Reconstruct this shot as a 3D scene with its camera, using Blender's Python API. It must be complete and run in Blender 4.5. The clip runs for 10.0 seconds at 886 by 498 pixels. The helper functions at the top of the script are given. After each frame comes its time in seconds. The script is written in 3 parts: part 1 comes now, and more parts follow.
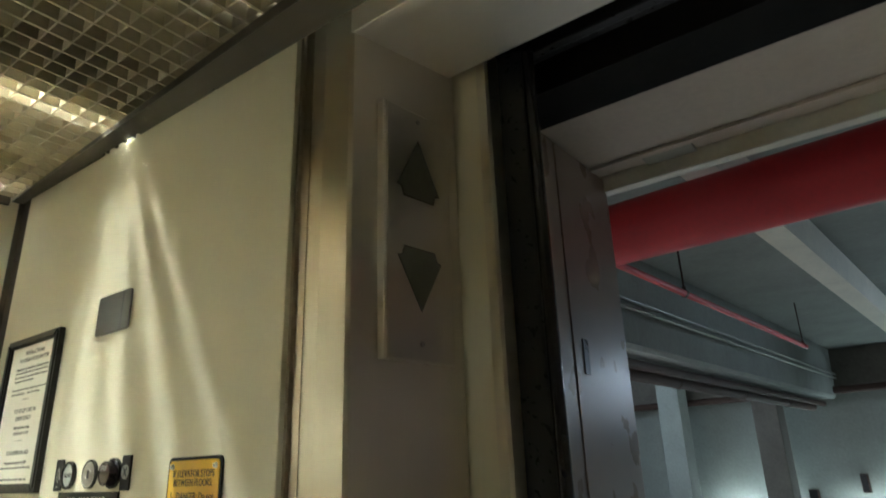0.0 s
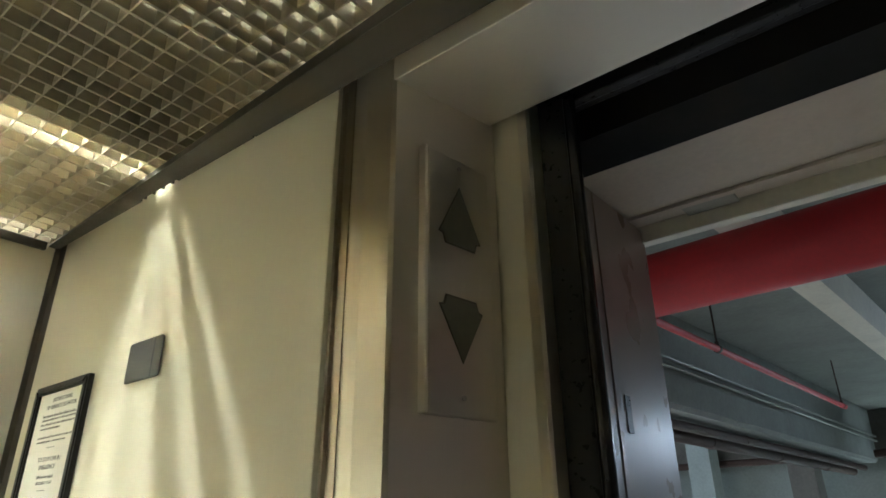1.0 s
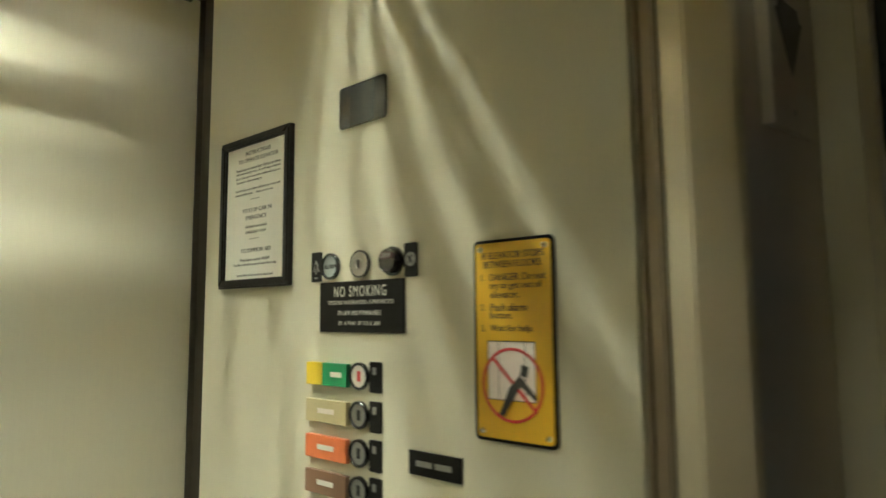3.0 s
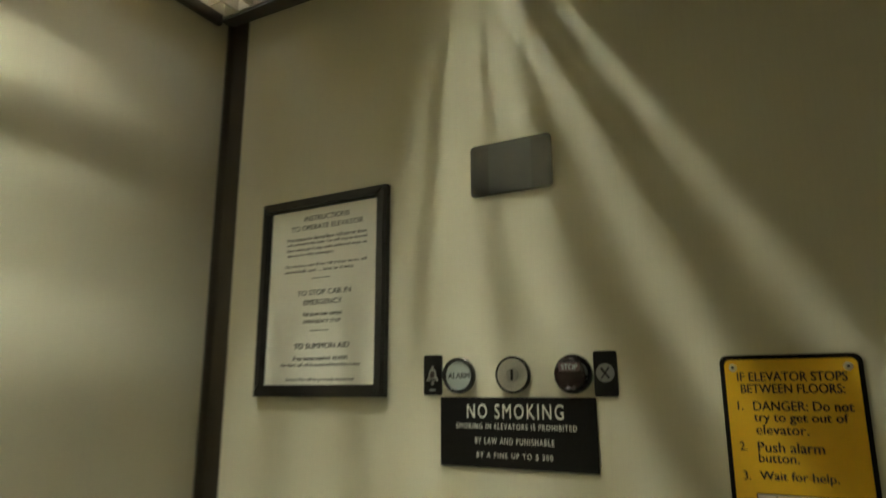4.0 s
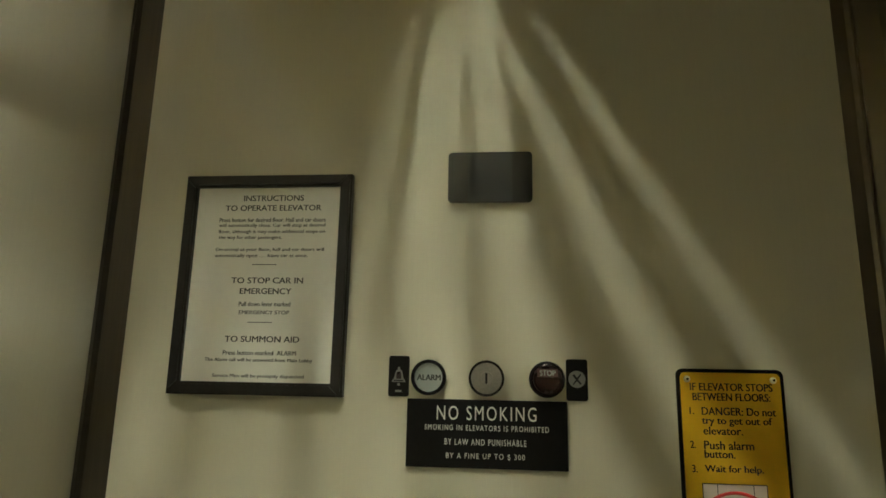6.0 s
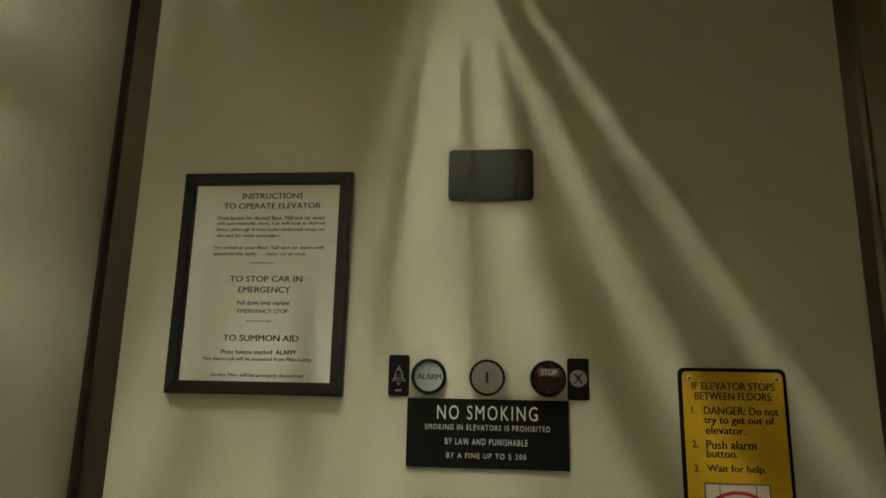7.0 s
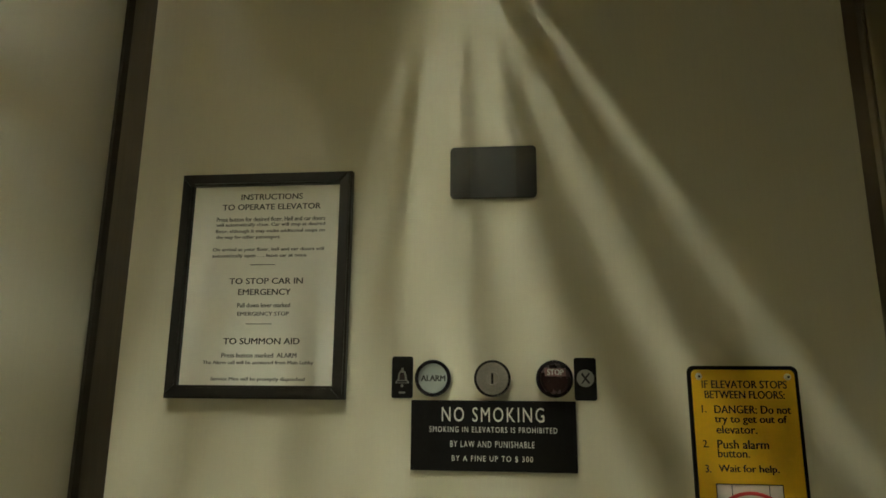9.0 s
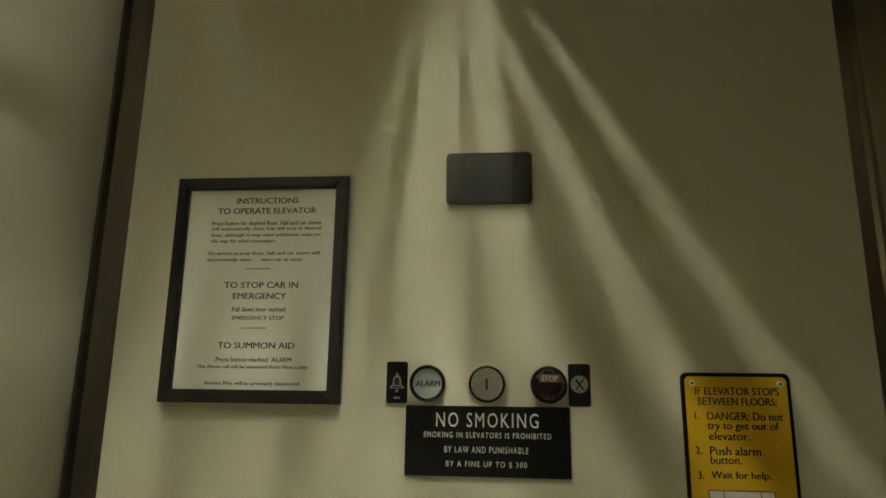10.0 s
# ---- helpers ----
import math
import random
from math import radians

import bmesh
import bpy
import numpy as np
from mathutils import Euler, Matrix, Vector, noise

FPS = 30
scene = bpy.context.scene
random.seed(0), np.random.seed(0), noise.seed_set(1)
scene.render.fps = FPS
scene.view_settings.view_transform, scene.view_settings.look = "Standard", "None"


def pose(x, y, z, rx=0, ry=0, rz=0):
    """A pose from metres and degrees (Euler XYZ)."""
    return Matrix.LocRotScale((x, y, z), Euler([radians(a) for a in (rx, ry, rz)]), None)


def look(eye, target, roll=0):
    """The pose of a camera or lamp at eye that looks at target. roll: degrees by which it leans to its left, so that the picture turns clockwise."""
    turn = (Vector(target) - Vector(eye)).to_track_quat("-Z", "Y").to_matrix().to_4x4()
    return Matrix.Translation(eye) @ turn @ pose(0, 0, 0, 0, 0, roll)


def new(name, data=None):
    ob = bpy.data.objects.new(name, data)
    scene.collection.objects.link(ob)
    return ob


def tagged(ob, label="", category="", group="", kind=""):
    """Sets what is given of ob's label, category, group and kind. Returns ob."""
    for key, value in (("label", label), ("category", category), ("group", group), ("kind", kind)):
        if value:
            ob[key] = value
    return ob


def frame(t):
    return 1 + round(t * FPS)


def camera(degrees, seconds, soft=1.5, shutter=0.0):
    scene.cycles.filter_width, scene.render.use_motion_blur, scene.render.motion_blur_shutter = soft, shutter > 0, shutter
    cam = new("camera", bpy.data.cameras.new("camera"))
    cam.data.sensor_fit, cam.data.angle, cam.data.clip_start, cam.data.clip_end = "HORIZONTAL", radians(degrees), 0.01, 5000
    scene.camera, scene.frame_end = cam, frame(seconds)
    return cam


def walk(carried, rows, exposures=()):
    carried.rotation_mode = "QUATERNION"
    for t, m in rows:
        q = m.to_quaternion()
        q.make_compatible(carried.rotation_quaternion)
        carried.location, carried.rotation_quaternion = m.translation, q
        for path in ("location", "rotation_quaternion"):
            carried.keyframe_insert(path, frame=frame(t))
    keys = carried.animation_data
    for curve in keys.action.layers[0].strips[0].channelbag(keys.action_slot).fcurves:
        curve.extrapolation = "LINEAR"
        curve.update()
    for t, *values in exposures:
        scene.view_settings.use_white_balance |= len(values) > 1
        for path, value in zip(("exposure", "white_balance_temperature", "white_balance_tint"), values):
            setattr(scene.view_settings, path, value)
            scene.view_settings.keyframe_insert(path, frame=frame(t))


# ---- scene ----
cam = camera(69.8, 10.0, soft=1.6, shutter=0.5)
PATH = [
    (0, (-0.037, -0.019, 1.536), (-1.169, 1.494, 2.191), -2.0),
    (0.5, (-0.068, -0.012, 1.545), (-1.209, 1.44, 2.313), -0.9),
    (1, (-0.073, -0.015, 1.543), (-1.22, 1.411, 2.348), -0.6),
    (1.5, (-0.075, -0.024, 1.538), (-1.247, 1.395, 2.321), -0.3),
    (2, (-0.085, -0.02, 1.526), (-1.281, 1.398, 2.274), 0.0),
    (2.2, (-0.094, -0.018, 1.524), (-1.339, 1.426, 2.129), -0.0),
    (2.5, (-0.154, -0.019, 1.49), (-1.485, 1.427, 1.86), -0.5),
    (2.7, (-0.231, -0.061, 1.481), (-1.605, 1.372, 1.72), -0.5),
    (2.9, (-0.331, -0.137, 1.469), (-1.702, 1.305, 1.678), -0.4),
    (3, (-0.383, -0.18, 1.464), (-1.69, 1.32, 1.672), -0.5),
    (3.2, (-0.498, -0.247, 1.477), (-1.748, 1.3, 1.683), -1.1),
    (4.3, (-0.947, -0.226, 1.539), (-1.564, 1.61, 2.036), -1.1),
    (4.5, (-1.015, -0.261, 1.544), (-1.364, 1.649, 2.025), -2.3),
    (4.7, (-1.07, -0.305, 1.56), (-1.32, 1.625, 2.019), -2.2),
    (4.8, (-1.083, -0.315, 1.557), (-1.319, 1.616, 2.023), -1.8),
    (5, (-1.103, -0.323, 1.551), (-1.352, 1.609, 2.003), -0.8),
    (5.2, (-1.108, -0.323, 1.539), (-1.346, 1.614, 1.977), 0.1),
    (5.5, (-1.115, -0.325, 1.541), (-1.325, 1.62, 1.958), 0.9),
    (7, (-1.129, -0.317, 1.543), (-1.32, 1.632, 1.947), 1.1),
    (7.5, (-1.119, -0.32, 1.541), (-1.322, 1.628, 1.945), 1.0),
    (8, (-1.125, -0.309, 1.54), (-1.328, 1.638, 1.948), 0.6),
    (8.5, (-1.13, -0.3, 1.546), (-1.343, 1.649, 1.943), 0.4),
    (9, (-1.13, -0.302, 1.542), (-1.33, 1.645, 1.953), 0.4),
    (9.5, (-1.131, -0.302, 1.545), (-1.314, 1.647, 1.954), 0.6),
    (10, (-1.133, -0.305, 1.544), (-1.311, 1.642, 1.966), 0.7),
]
EXPOSURES = [(0, 0.88, 5600, 13), (1.0, 1.14, 5560, 15), (1.6, 1.12, 5620, 13), (2.2, 0.97, 5850, 10), (2.5, 0.75, 6120, 7), (3.0, 0.11, 6000, 8), (3.2, 0.0, 6080, 9), (4.4, -0.78, 6190, 9), (7.0, -0.79, 6190, 9), (10, -0.83, 6190, 9)]
walk(cam, [(t, look(eye, target, roll)) for t, eye, target, roll in PATH], EXPOSURES)

# ---- world and lamps ----
world = bpy.data.worlds.new("world")
scene.world = world
world.use_nodes = True
world.node_tree.nodes["Background"].inputs[0].default_value = (0.6, 0.8, 0.75, 1)
world.node_tree.nodes["Background"].inputs[1].default_value = 0.02
TUBE_MAIN, TUBE_SIDE, HEADER_FILL, GARAGE_TUBE = 780.0, 50.0, 8.0, 220.0

# ---- materials ----
def material(name, colour, rough=0.5, metal=0.0, grain=(8, 8, 8), vary=0.12, bump=0.1, bump_scale=60.0, coat=0.0, rvar=0.08, spec=0.5, stain=0.0, stain_colour=(0.05, 0.04, 0.03), tint=None):
    """A surface with slow and fine variation of colour, gloss and relief, at sizes in metres."""
    m = bpy.data.materials.new(name)
    m.use_nodes = True
    nt = m.node_tree
    n, l = nt.nodes, nt.links
    b = n["Principled BSDF"]
    b.inputs["Metallic"].default_value = metal
    b.inputs["Coat Weight"].default_value = coat
    b.inputs["Specular IOR Level"].default_value = spec
    tc = n.new("ShaderNodeTexCoord")
    mp = n.new("ShaderNodeMapping")
    mp.inputs["Scale"].default_value = grain
    l.new(tc.outputs["Object"], mp.inputs["Vector"])
    fine = n.new("ShaderNodeTexNoise")
    fine.inputs["Scale"].default_value = 10
    fine.inputs["Detail"].default_value = 5
    l.new(mp.outputs["Vector"], fine.inputs["Vector"])
    slow = n.new("ShaderNodeTexNoise")
    slow.inputs["Scale"].default_value = 2.3
    slow.inputs["Detail"].default_value = 3
    l.new(tc.outputs["Object"], slow.inputs["Vector"])
    add = n.new("ShaderNodeMath")
    add.operation = "ADD"
    l.new(fine.outputs["Fac"], add.inputs[0])
    l.new(slow.outputs["Fac"], add.inputs[1])
    ramp = n.new("ShaderNodeMapRange")
    ramp.inputs["From Min"].default_value, ramp.inputs["From Max"].default_value = 0.6, 1.4
    ramp.inputs["To Min"].default_value, ramp.inputs["To Max"].default_value = 1 - vary, 1 + vary
    l.new(add.outputs[0], ramp.inputs["Value"])
    mul = n.new("ShaderNodeVectorMath")
    mul.operation = "SCALE"
    mul.inputs[0].default_value = colour
    l.new(ramp.outputs[0], mul.inputs["Scale"])
    out = mul.outputs[0]
    if stain:
        sn = n.new("ShaderNodeTexNoise")
        sn.inputs["Scale"].default_value = 5.0
        sn.inputs["Detail"].default_value = 8
        sn.inputs["Roughness"].default_value = 0.7
        l.new(tc.outputs["Object"], sn.inputs["Vector"])
        sr = n.new("ShaderNodeMapRange")
        sr.inputs["From Min"].default_value, sr.inputs["From Max"].default_value = 0.52, 0.75
        sr.inputs["To Max"].default_value = stain
        l.new(sn.outputs["Fac"], sr.inputs["Value"])
        mix = n.new("ShaderNodeMix")
        mix.data_type = "RGBA"
        l.new(sr.outputs[0], mix.inputs[0])
        l.new(out, mix.inputs[6])
        mix.inputs[7].default_value = (*stain_colour, 1)
        out = mix.outputs[2]
    l.new(out, b.inputs["Base Color"])
    rr = n.new("ShaderNodeMapRange")
    rr.inputs["From Min"].default_value, rr.inputs["From Max"].default_value = 0.3, 0.7
    rr.inputs["To Min"].default_value, rr.inputs["To Max"].default_value = max(0.03, rough - rvar), min(1, rough + rvar)
    l.new(fine.outputs["Fac"], rr.inputs["Value"])
    l.new(rr.outputs[0], b.inputs["Roughness"])
    if bump:
        bp = n.new("ShaderNodeBump")
        bp.inputs["Strength"].default_value = bump
        bp.inputs["Distance"].default_value = 0.001
        bn = n.new("ShaderNodeTexNoise")
        bn.inputs["Scale"].default_value = bump_scale
        bn.inputs["Detail"].default_value = 4
        l.new(mp.outputs["Vector"], bn.inputs["Vector"])
        l.new(bn.outputs["Fac"], bp.inputs["Height"])
        l.new(bp.outputs["Normal"], b.inputs["Normal"])
    return m


def glowing(name, colour, strength):
    m = bpy.data.materials.new(name)
    m.use_nodes = True
    b = m.node_tree.nodes["Principled BSDF"]
    b.inputs["Base Color"].default_value = (0.8, 0.8, 0.8, 1)
    b.inputs["Emission Color"].default_value = (*colour, 1)
    b.inputs["Emission Strength"].default_value = strength
    return m


CREAM = material("cream_laminate", (0.64, 0.60, 0.46), 0.42, grain=(30, 30, 1.2), vary=0.03, bump=0.06, bump_scale=12)
CREAM_SIDE = material("cream_side_laminate", (0.64, 0.60, 0.47), 0.33, grain=(30, 30, 1.2), vary=0.025, bump=0.03, bump_scale=12, rvar=0.02)
# Darkened tan for the unseen walls, so they absorb light in the cab.
UNSEEN_WALL = material("bounce_cut_laminate", (0.24, 0.205, 0.15), 0.4, grain=(30, 30, 1.2), vary=0.06, bump=0.05, bump_scale=12)
STEEL = material("brushed_steel", (0.62, 0.575, 0.49), 0.31, 1.0, grain=(160, 160, 0.15), vary=0.03, bump=0, rvar=0.015)
sb = STEEL.node_tree
sb.nodes["Principled BSDF"].inputs["Anisotropic"].default_value = 0.75
brushed = sb.nodes.new("ShaderNodeTangent")
brushed.direction_type, brushed.axis = "RADIAL", "Z"
sb.links.new(brushed.outputs[0], sb.nodes["Principled BSDF"].inputs["Tangent"])
STEEL_ACROSS = material("brushed_steel_across", (0.84, 0.80, 0.74), 0.55, 1.0, grain=(0.6, 60, 60), vary=0.05, bump=0)
BRONZE = material("dark_bronze_metal", (0.095, 0.083, 0.065), 0.4, 0.8, grain=(40, 40, 1), vary=0.2, bump=0.1)
REVEAL = material("brown_bronze_sheet", (0.36, 0.31, 0.25), 0.34, 1.0, grain=(160, 160, 0.15), vary=0.05, bump=0, rvar=0.02)
TRIM = material("dark_trim_paint", (0.052, 0.044, 0.033), 0.45, grain=(10, 10, 10), vary=0.2)
BLACK = material("black_paint", (0.011, 0.011, 0.0115), 0.33, grain=(10, 10, 10), vary=0.2, bump=0.04, spec=0.3)
# Near-black colour carries the shade of the gap between car and hall.
SHAFT_SHADE = material("shaft_shade_paint", (0.012, 0.011, 0.01), 0.8, grain=(6, 6, 6), vary=0.4, stain=0.2, spec=0.12)
BLACK_GLOSS = material("glossy_black_rubber", (0.012, 0.012, 0.014), 0.18, vary=0.2)
JAMB_PAINT = material("grey_brown_enamel", (0.31, 0.245, 0.20), 0.30, 0.05, grain=(1.2, 1.2, 0.8), vary=0.1, bump=0.0, rvar=0.05, stain=0.1, stain_colour=(0.15, 0.125, 0.105))
SOFFIT_PAINT = material("worn_beige_enamel", (0.60, 0.53, 0.46), 0.5, grain=(8, 8, 8), vary=0.1, stain=0.2, stain_colour=(0.15, 0.12, 0.1))
GRID = material("cream_grid_plastic", (0.42, 0.37, 0.265), 0.45, grain=(12, 12, 12), vary=0.15)
gn = GRID.node_tree
through_light = gn.nodes.new("ShaderNodeBsdfTranslucent")
through_light.inputs["Color"].default_value = (0.50, 0.45, 0.33, 1)
blend = gn.nodes.new("ShaderNodeMixShader")
blend.inputs[0].default_value = 0.42
gn.links.new(gn.nodes["Principled BSDF"].outputs[0], blend.inputs[1])
gn.links.new(through_light.outputs[0], blend.inputs[2])
gn.links.new(blend.outputs[0], gn.nodes["Material Output"].inputs["Surface"])
# Unseen canopy colour, set dark so little light bounces down through the grid.
CANOPY = material("canopy_dark_paint", (0.14, 0.12, 0.085), 0.6, grain=(3, 3, 3), vary=0.2, stain=0.3, stain_colour=(0.25, 0.2, 0.13))
FLOORING = material("speckled_vinyl_floor", (0.42, 0.40, 0.35), 0.5, grain=(6, 6, 6), vary=0.3)
CONCRETE = material("painted_concrete", (0.27, 0.29, 0.265), 0.85, grain=(3, 3, 3), vary=0.18, bump=0.5, bump_scale=15, stain=0.35, stain_colour=(0.16, 0.17, 0.15))
CONCRETE_PALE = material("pale_concrete", (0.40, 0.40, 0.36), 0.85, grain=(3, 3, 3), vary=0.15, bump=0.5, bump_scale=15, stain=0.3, stain_colour=(0.25, 0.24, 0.2))
LANDING = material("worn_pale_landing", (0.56, 0.55, 0.50), 0.7, grain=(3, 3, 3), vary=0.15, bump=0.3, bump_scale=15, stain=0.2)
# Darker concrete tone for the far cross beam and three of the pillars.
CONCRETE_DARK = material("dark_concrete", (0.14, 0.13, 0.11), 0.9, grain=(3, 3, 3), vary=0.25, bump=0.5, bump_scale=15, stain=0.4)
RIB_PAINT = material("cream_rib_paint", (0.78, 0.74, 0.62), 0.7, grain=(3, 3, 3), vary=0.1, stain=0.15)
RED = material("red_pipe_paint", (0.50, 0.022, 0.025), 0.5, grain=(5, 5, 5), vary=0.15, bump=0.3, bump_scale=8, stain=0.15)
RUST = material("rusty_steel", (0.06, 0.035, 0.025), 0.7, 0.3, grain=(8, 8, 8), vary=0.3)
CONDUIT = material("galvanised_conduit", (0.34, 0.36, 0.33), 0.5, 0.5, grain=(5, 5, 5), vary=0.1)
FRAME_BLACK = material("black_wood_frame", (0.015, 0.013, 0.011), 0.36, grain=(20, 20, 20), vary=0.3, bump=0.15, spec=0.3)
PAPER = material("ivory_paper", (0.88, 0.865, 0.78), 0.7, grain=(10, 10, 10), vary=0.03)
INK = material("dark_ink", (0.03, 0.028, 0.025), 0.7, vary=0.1, bump=0)
ENGRAVED_BLACK = material("engraved_black_plastic", (0.0085, 0.008, 0.0075), 0.42, grain=(20, 20, 20), vary=0.2, bump=0, spec=0.12)
WHITE_FILL = material("off_white_fill", (0.70, 0.68, 0.60), 0.6, vary=0.1, bump=0)
YELLOW = material("yellow_sign_enamel", (0.72, 0.42, 0.012), 0.4, grain=(8, 8, 8), vary=0.05)
RED_PRINT = material("red_print", (0.55, 0.03, 0.03), 0.5, vary=0.08, bump=0)
PINK_PRINT = material("pale_print", (0.75, 0.66, 0.60), 0.5, vary=0.05, bump=0)
BUTTON_PALE = material("pale_green_button", (0.36, 0.40, 0.38), 0.35, vary=0.08, bump=0)
BUTTON_GREY = material("grey_button", (0.21, 0.21, 0.195), 0.35, vary=0.1, bump=0)
BUTTON_RED = material("dark_red_button", (0.014, 0.005, 0.0045), 0.25, vary=0.2, bump=0)
BUTTON_FACE = material("red_button_face", (0.085, 0.04, 0.036), 0.35, vary=0.1, bump=0)
LOCK = material("worn_lock_metal", (0.36, 0.34, 0.30), 0.4, 0.7, grain=(40, 40, 40), vary=0.2)
BRIGHT_SCREW = material("bright_screw_metal", (0.78, 0.76, 0.70), 0.3, 0.85, vary=0.08, bump=0)
SCREW = material("screw_metal", (0.45, 0.43, 0.38), 0.35, 0.9, vary=0.15)
GREEN_TAG = material("green_tag", (0.02, 0.26, 0.10), 0.4, vary=0.06)
TAN_TAG = material("tan_tag", (0.52, 0.44, 0.24), 0.4, vary=0.06)
ORANGE_TAG = material("orange_tag", (0.66, 0.17, 0.06), 0.4, vary=0.06)
BROWN_TAG = material("brown_tag", (0.20, 0.11, 0.065), 0.4, vary=0.08)
YELLOW_TAG = material("yellow_tag", (0.75, 0.55, 0.03), 0.4, vary=0.06)
LENS = material("dull_green_lens", (0.10, 0.10, 0.068), 0.4, vary=0.2)
DISPLAY = material("dark_display_glass", (0.015, 0.016, 0.017), 0.12, vary=0.0, bump=0, coat=0.15, rvar=0.0, spec=0.35)
SCREEN = material("grey_display_screen", (0.030, 0.034, 0.036), 0.25, vary=0.0, bump=0, rvar=0.0)
GLOW_MAIN = glowing("tube_glow", (0.94, 0.95, 0.74), TUBE_MAIN)
GLOW_SECOND = glowing("second_tube_glow", (0.94, 0.95, 0.74), TUBE_MAIN * 0.115)
GLOW_REAR_FILL = glowing("rear_fill_glow", (0.94, 0.95, 0.74), TUBE_MAIN * 1.75)
GLOW_SIDE = glowing("side_tube_glow", (1.0, 0.97, 0.82), TUBE_SIDE)
GLOW_HEADER_FILL = glowing("header_fill_glow", (0.94, 0.95, 0.74), HEADER_FILL)
GLOW_FAR = glowing("far_tube_glow", (0.80, 0.95, 1.0), GARAGE_TUBE * 0.34)
GLOW_LANDING_FILL = glowing("landing_fill_glow", (1.0, 0.95, 0.90), GARAGE_TUBE * 0.78)
GLOW_WALL_FILL = glowing("end_wall_fill_glow", (0.86, 1.0, 0.92), GARAGE_TUBE * 0.14)
GLOW_GARAGE = glowing("garage_tube_glow", (0.86, 1.0, 0.92), GARAGE_TUBE)


# ---- mesh helpers ----
def box(bm, x0, x1, y0, y1, z0, z1, bevel=0.0):
    made = bmesh.ops.create_cube(bm, size=1.0, matrix=Matrix.Translation(((x0 + x1) / 2, (y0 + y1) / 2, (z0 + z1) / 2)) @ Matrix.Diagonal((x1 - x0, y1 - y0, z1 - z0, 1)))
    if bevel:
        edges = list({e for v in made["verts"] for e in v.link_edges})
        bmesh.ops.bevel(bm, geom=edges, offset=bevel, segments=2, affect="EDGES", profile=0.5)
    return bm


def a_box(*sizes, bevel=0.0):
    return box(bmesh.new(), *sizes, bevel=bevel)


def prism(outline, lo, hi, axis="z"):
    """A closed outline, pushed from lo to hi along an axis."""
    bm = bmesh.new()
    place = {"z": lambda a, b, c: (a, b, c), "y": lambda a, b, c: (a, c, b), "x": lambda a, b, c: (c, a, b)}[axis]
    low = [bm.verts.new(place(a, b, lo)) for a, b in outline]
    top = [bm.verts.new(place(a, b, hi)) for a, b in outline]
    bm.faces.new(low), bm.faces.new(top)
    for i in range(len(outline)):
        j = (i + 1) % len(outline)
        bm.faces.new((low[i], low[j], top[j], top[i]))
    bmesh.ops.recalc_face_normals(bm, faces=bm.faces)
    return bm


def rounded(x0, x1, z0, z1, r, steps=5):
    pts = []
    for cx, cz, a in ((x1 - r, z1 - r, 0), (x0 + r, z1 - r, 90), (x0 + r, z0 + r, 180), (x1 - r, z0 + r, 270)):
        for i in range(steps + 1):
            w = radians(a + 90 * i / steps)
            pts.append((cx + r * math.cos(w), cz + r * math.sin(w)))
    return pts


def rod(p, q, r, bm=None, sides=20, r2=None):
    bm = bm or bmesh.new()
    p, q = Vector(p), Vector(q)
    turn = (q - p).to_track_quat("Z", "Y").to_matrix().to_4x4()
    bmesh.ops.create_cone(bm, cap_ends=True, segments=sides, radius1=r, radius2=r if r2 is None else r2, depth=(q - p).length, matrix=Matrix.Translation((p + q) / 2) @ turn)
    return bm


def ring(x, z, y0, y1, r_out, r_in, sides=32):
    """A flat ring on a wall that faces -y, from y0 (front) to y1."""
    bm = bmesh.new()
    loops = []
    for r, y in ((r_in, y1), (r_out, y1), (r_out, y0 + 0.001), (r_out - 0.001, y0), (r_in + 0.001, y0), (r_in, y0 + 0.001)):
        loops.append([bm.verts.new((x + r * math.cos(2 * math.pi * i / sides), y, z + r * math.sin(2 * math.pi * i / sides))) for i in range(sides)])
    for a, b in zip(loops, loops[1:] + loops[:1]):
        for i in range(sides):
            j = (i + 1) % sides
            bm.faces.new((a[i], a[j], b[j], b[i]))
    bmesh.ops.recalc_face_normals(bm, faces=bm.faces)
    return bm


def mesh_of(name, bm, mat, smooth=False):
    me = bpy.data.meshes.new(name)
    bm.to_mesh(me)
    bm.free()
    me.materials.append(mat)
    if smooth:
        me.polygons.foreach_set("use_smooth", [True] * len(me.polygons))
        me.set_sharp_from_angle(angle=radians(40))
    return me


def part(name, bm, mat, parent, label="", smooth=False):
    ob = new(name, mesh_of(name, bm, mat, smooth))
    ob.parent = parent
    return tagged(ob, label)


def thing(name, place, label, category, group=""):
    ob = new(name)
    ob.empty_display_size = 0.05
    ob.location = place
    return tagged(ob, label, category, group)


def solid(name, bm, mat, label, category, kind="structure", smooth=False, place=None):
    ob = new(name, mesh_of(name, bm, mat, smooth))
    if place:
        ob.matrix_basis = place
    return tagged(ob, label, category, kind=kind)


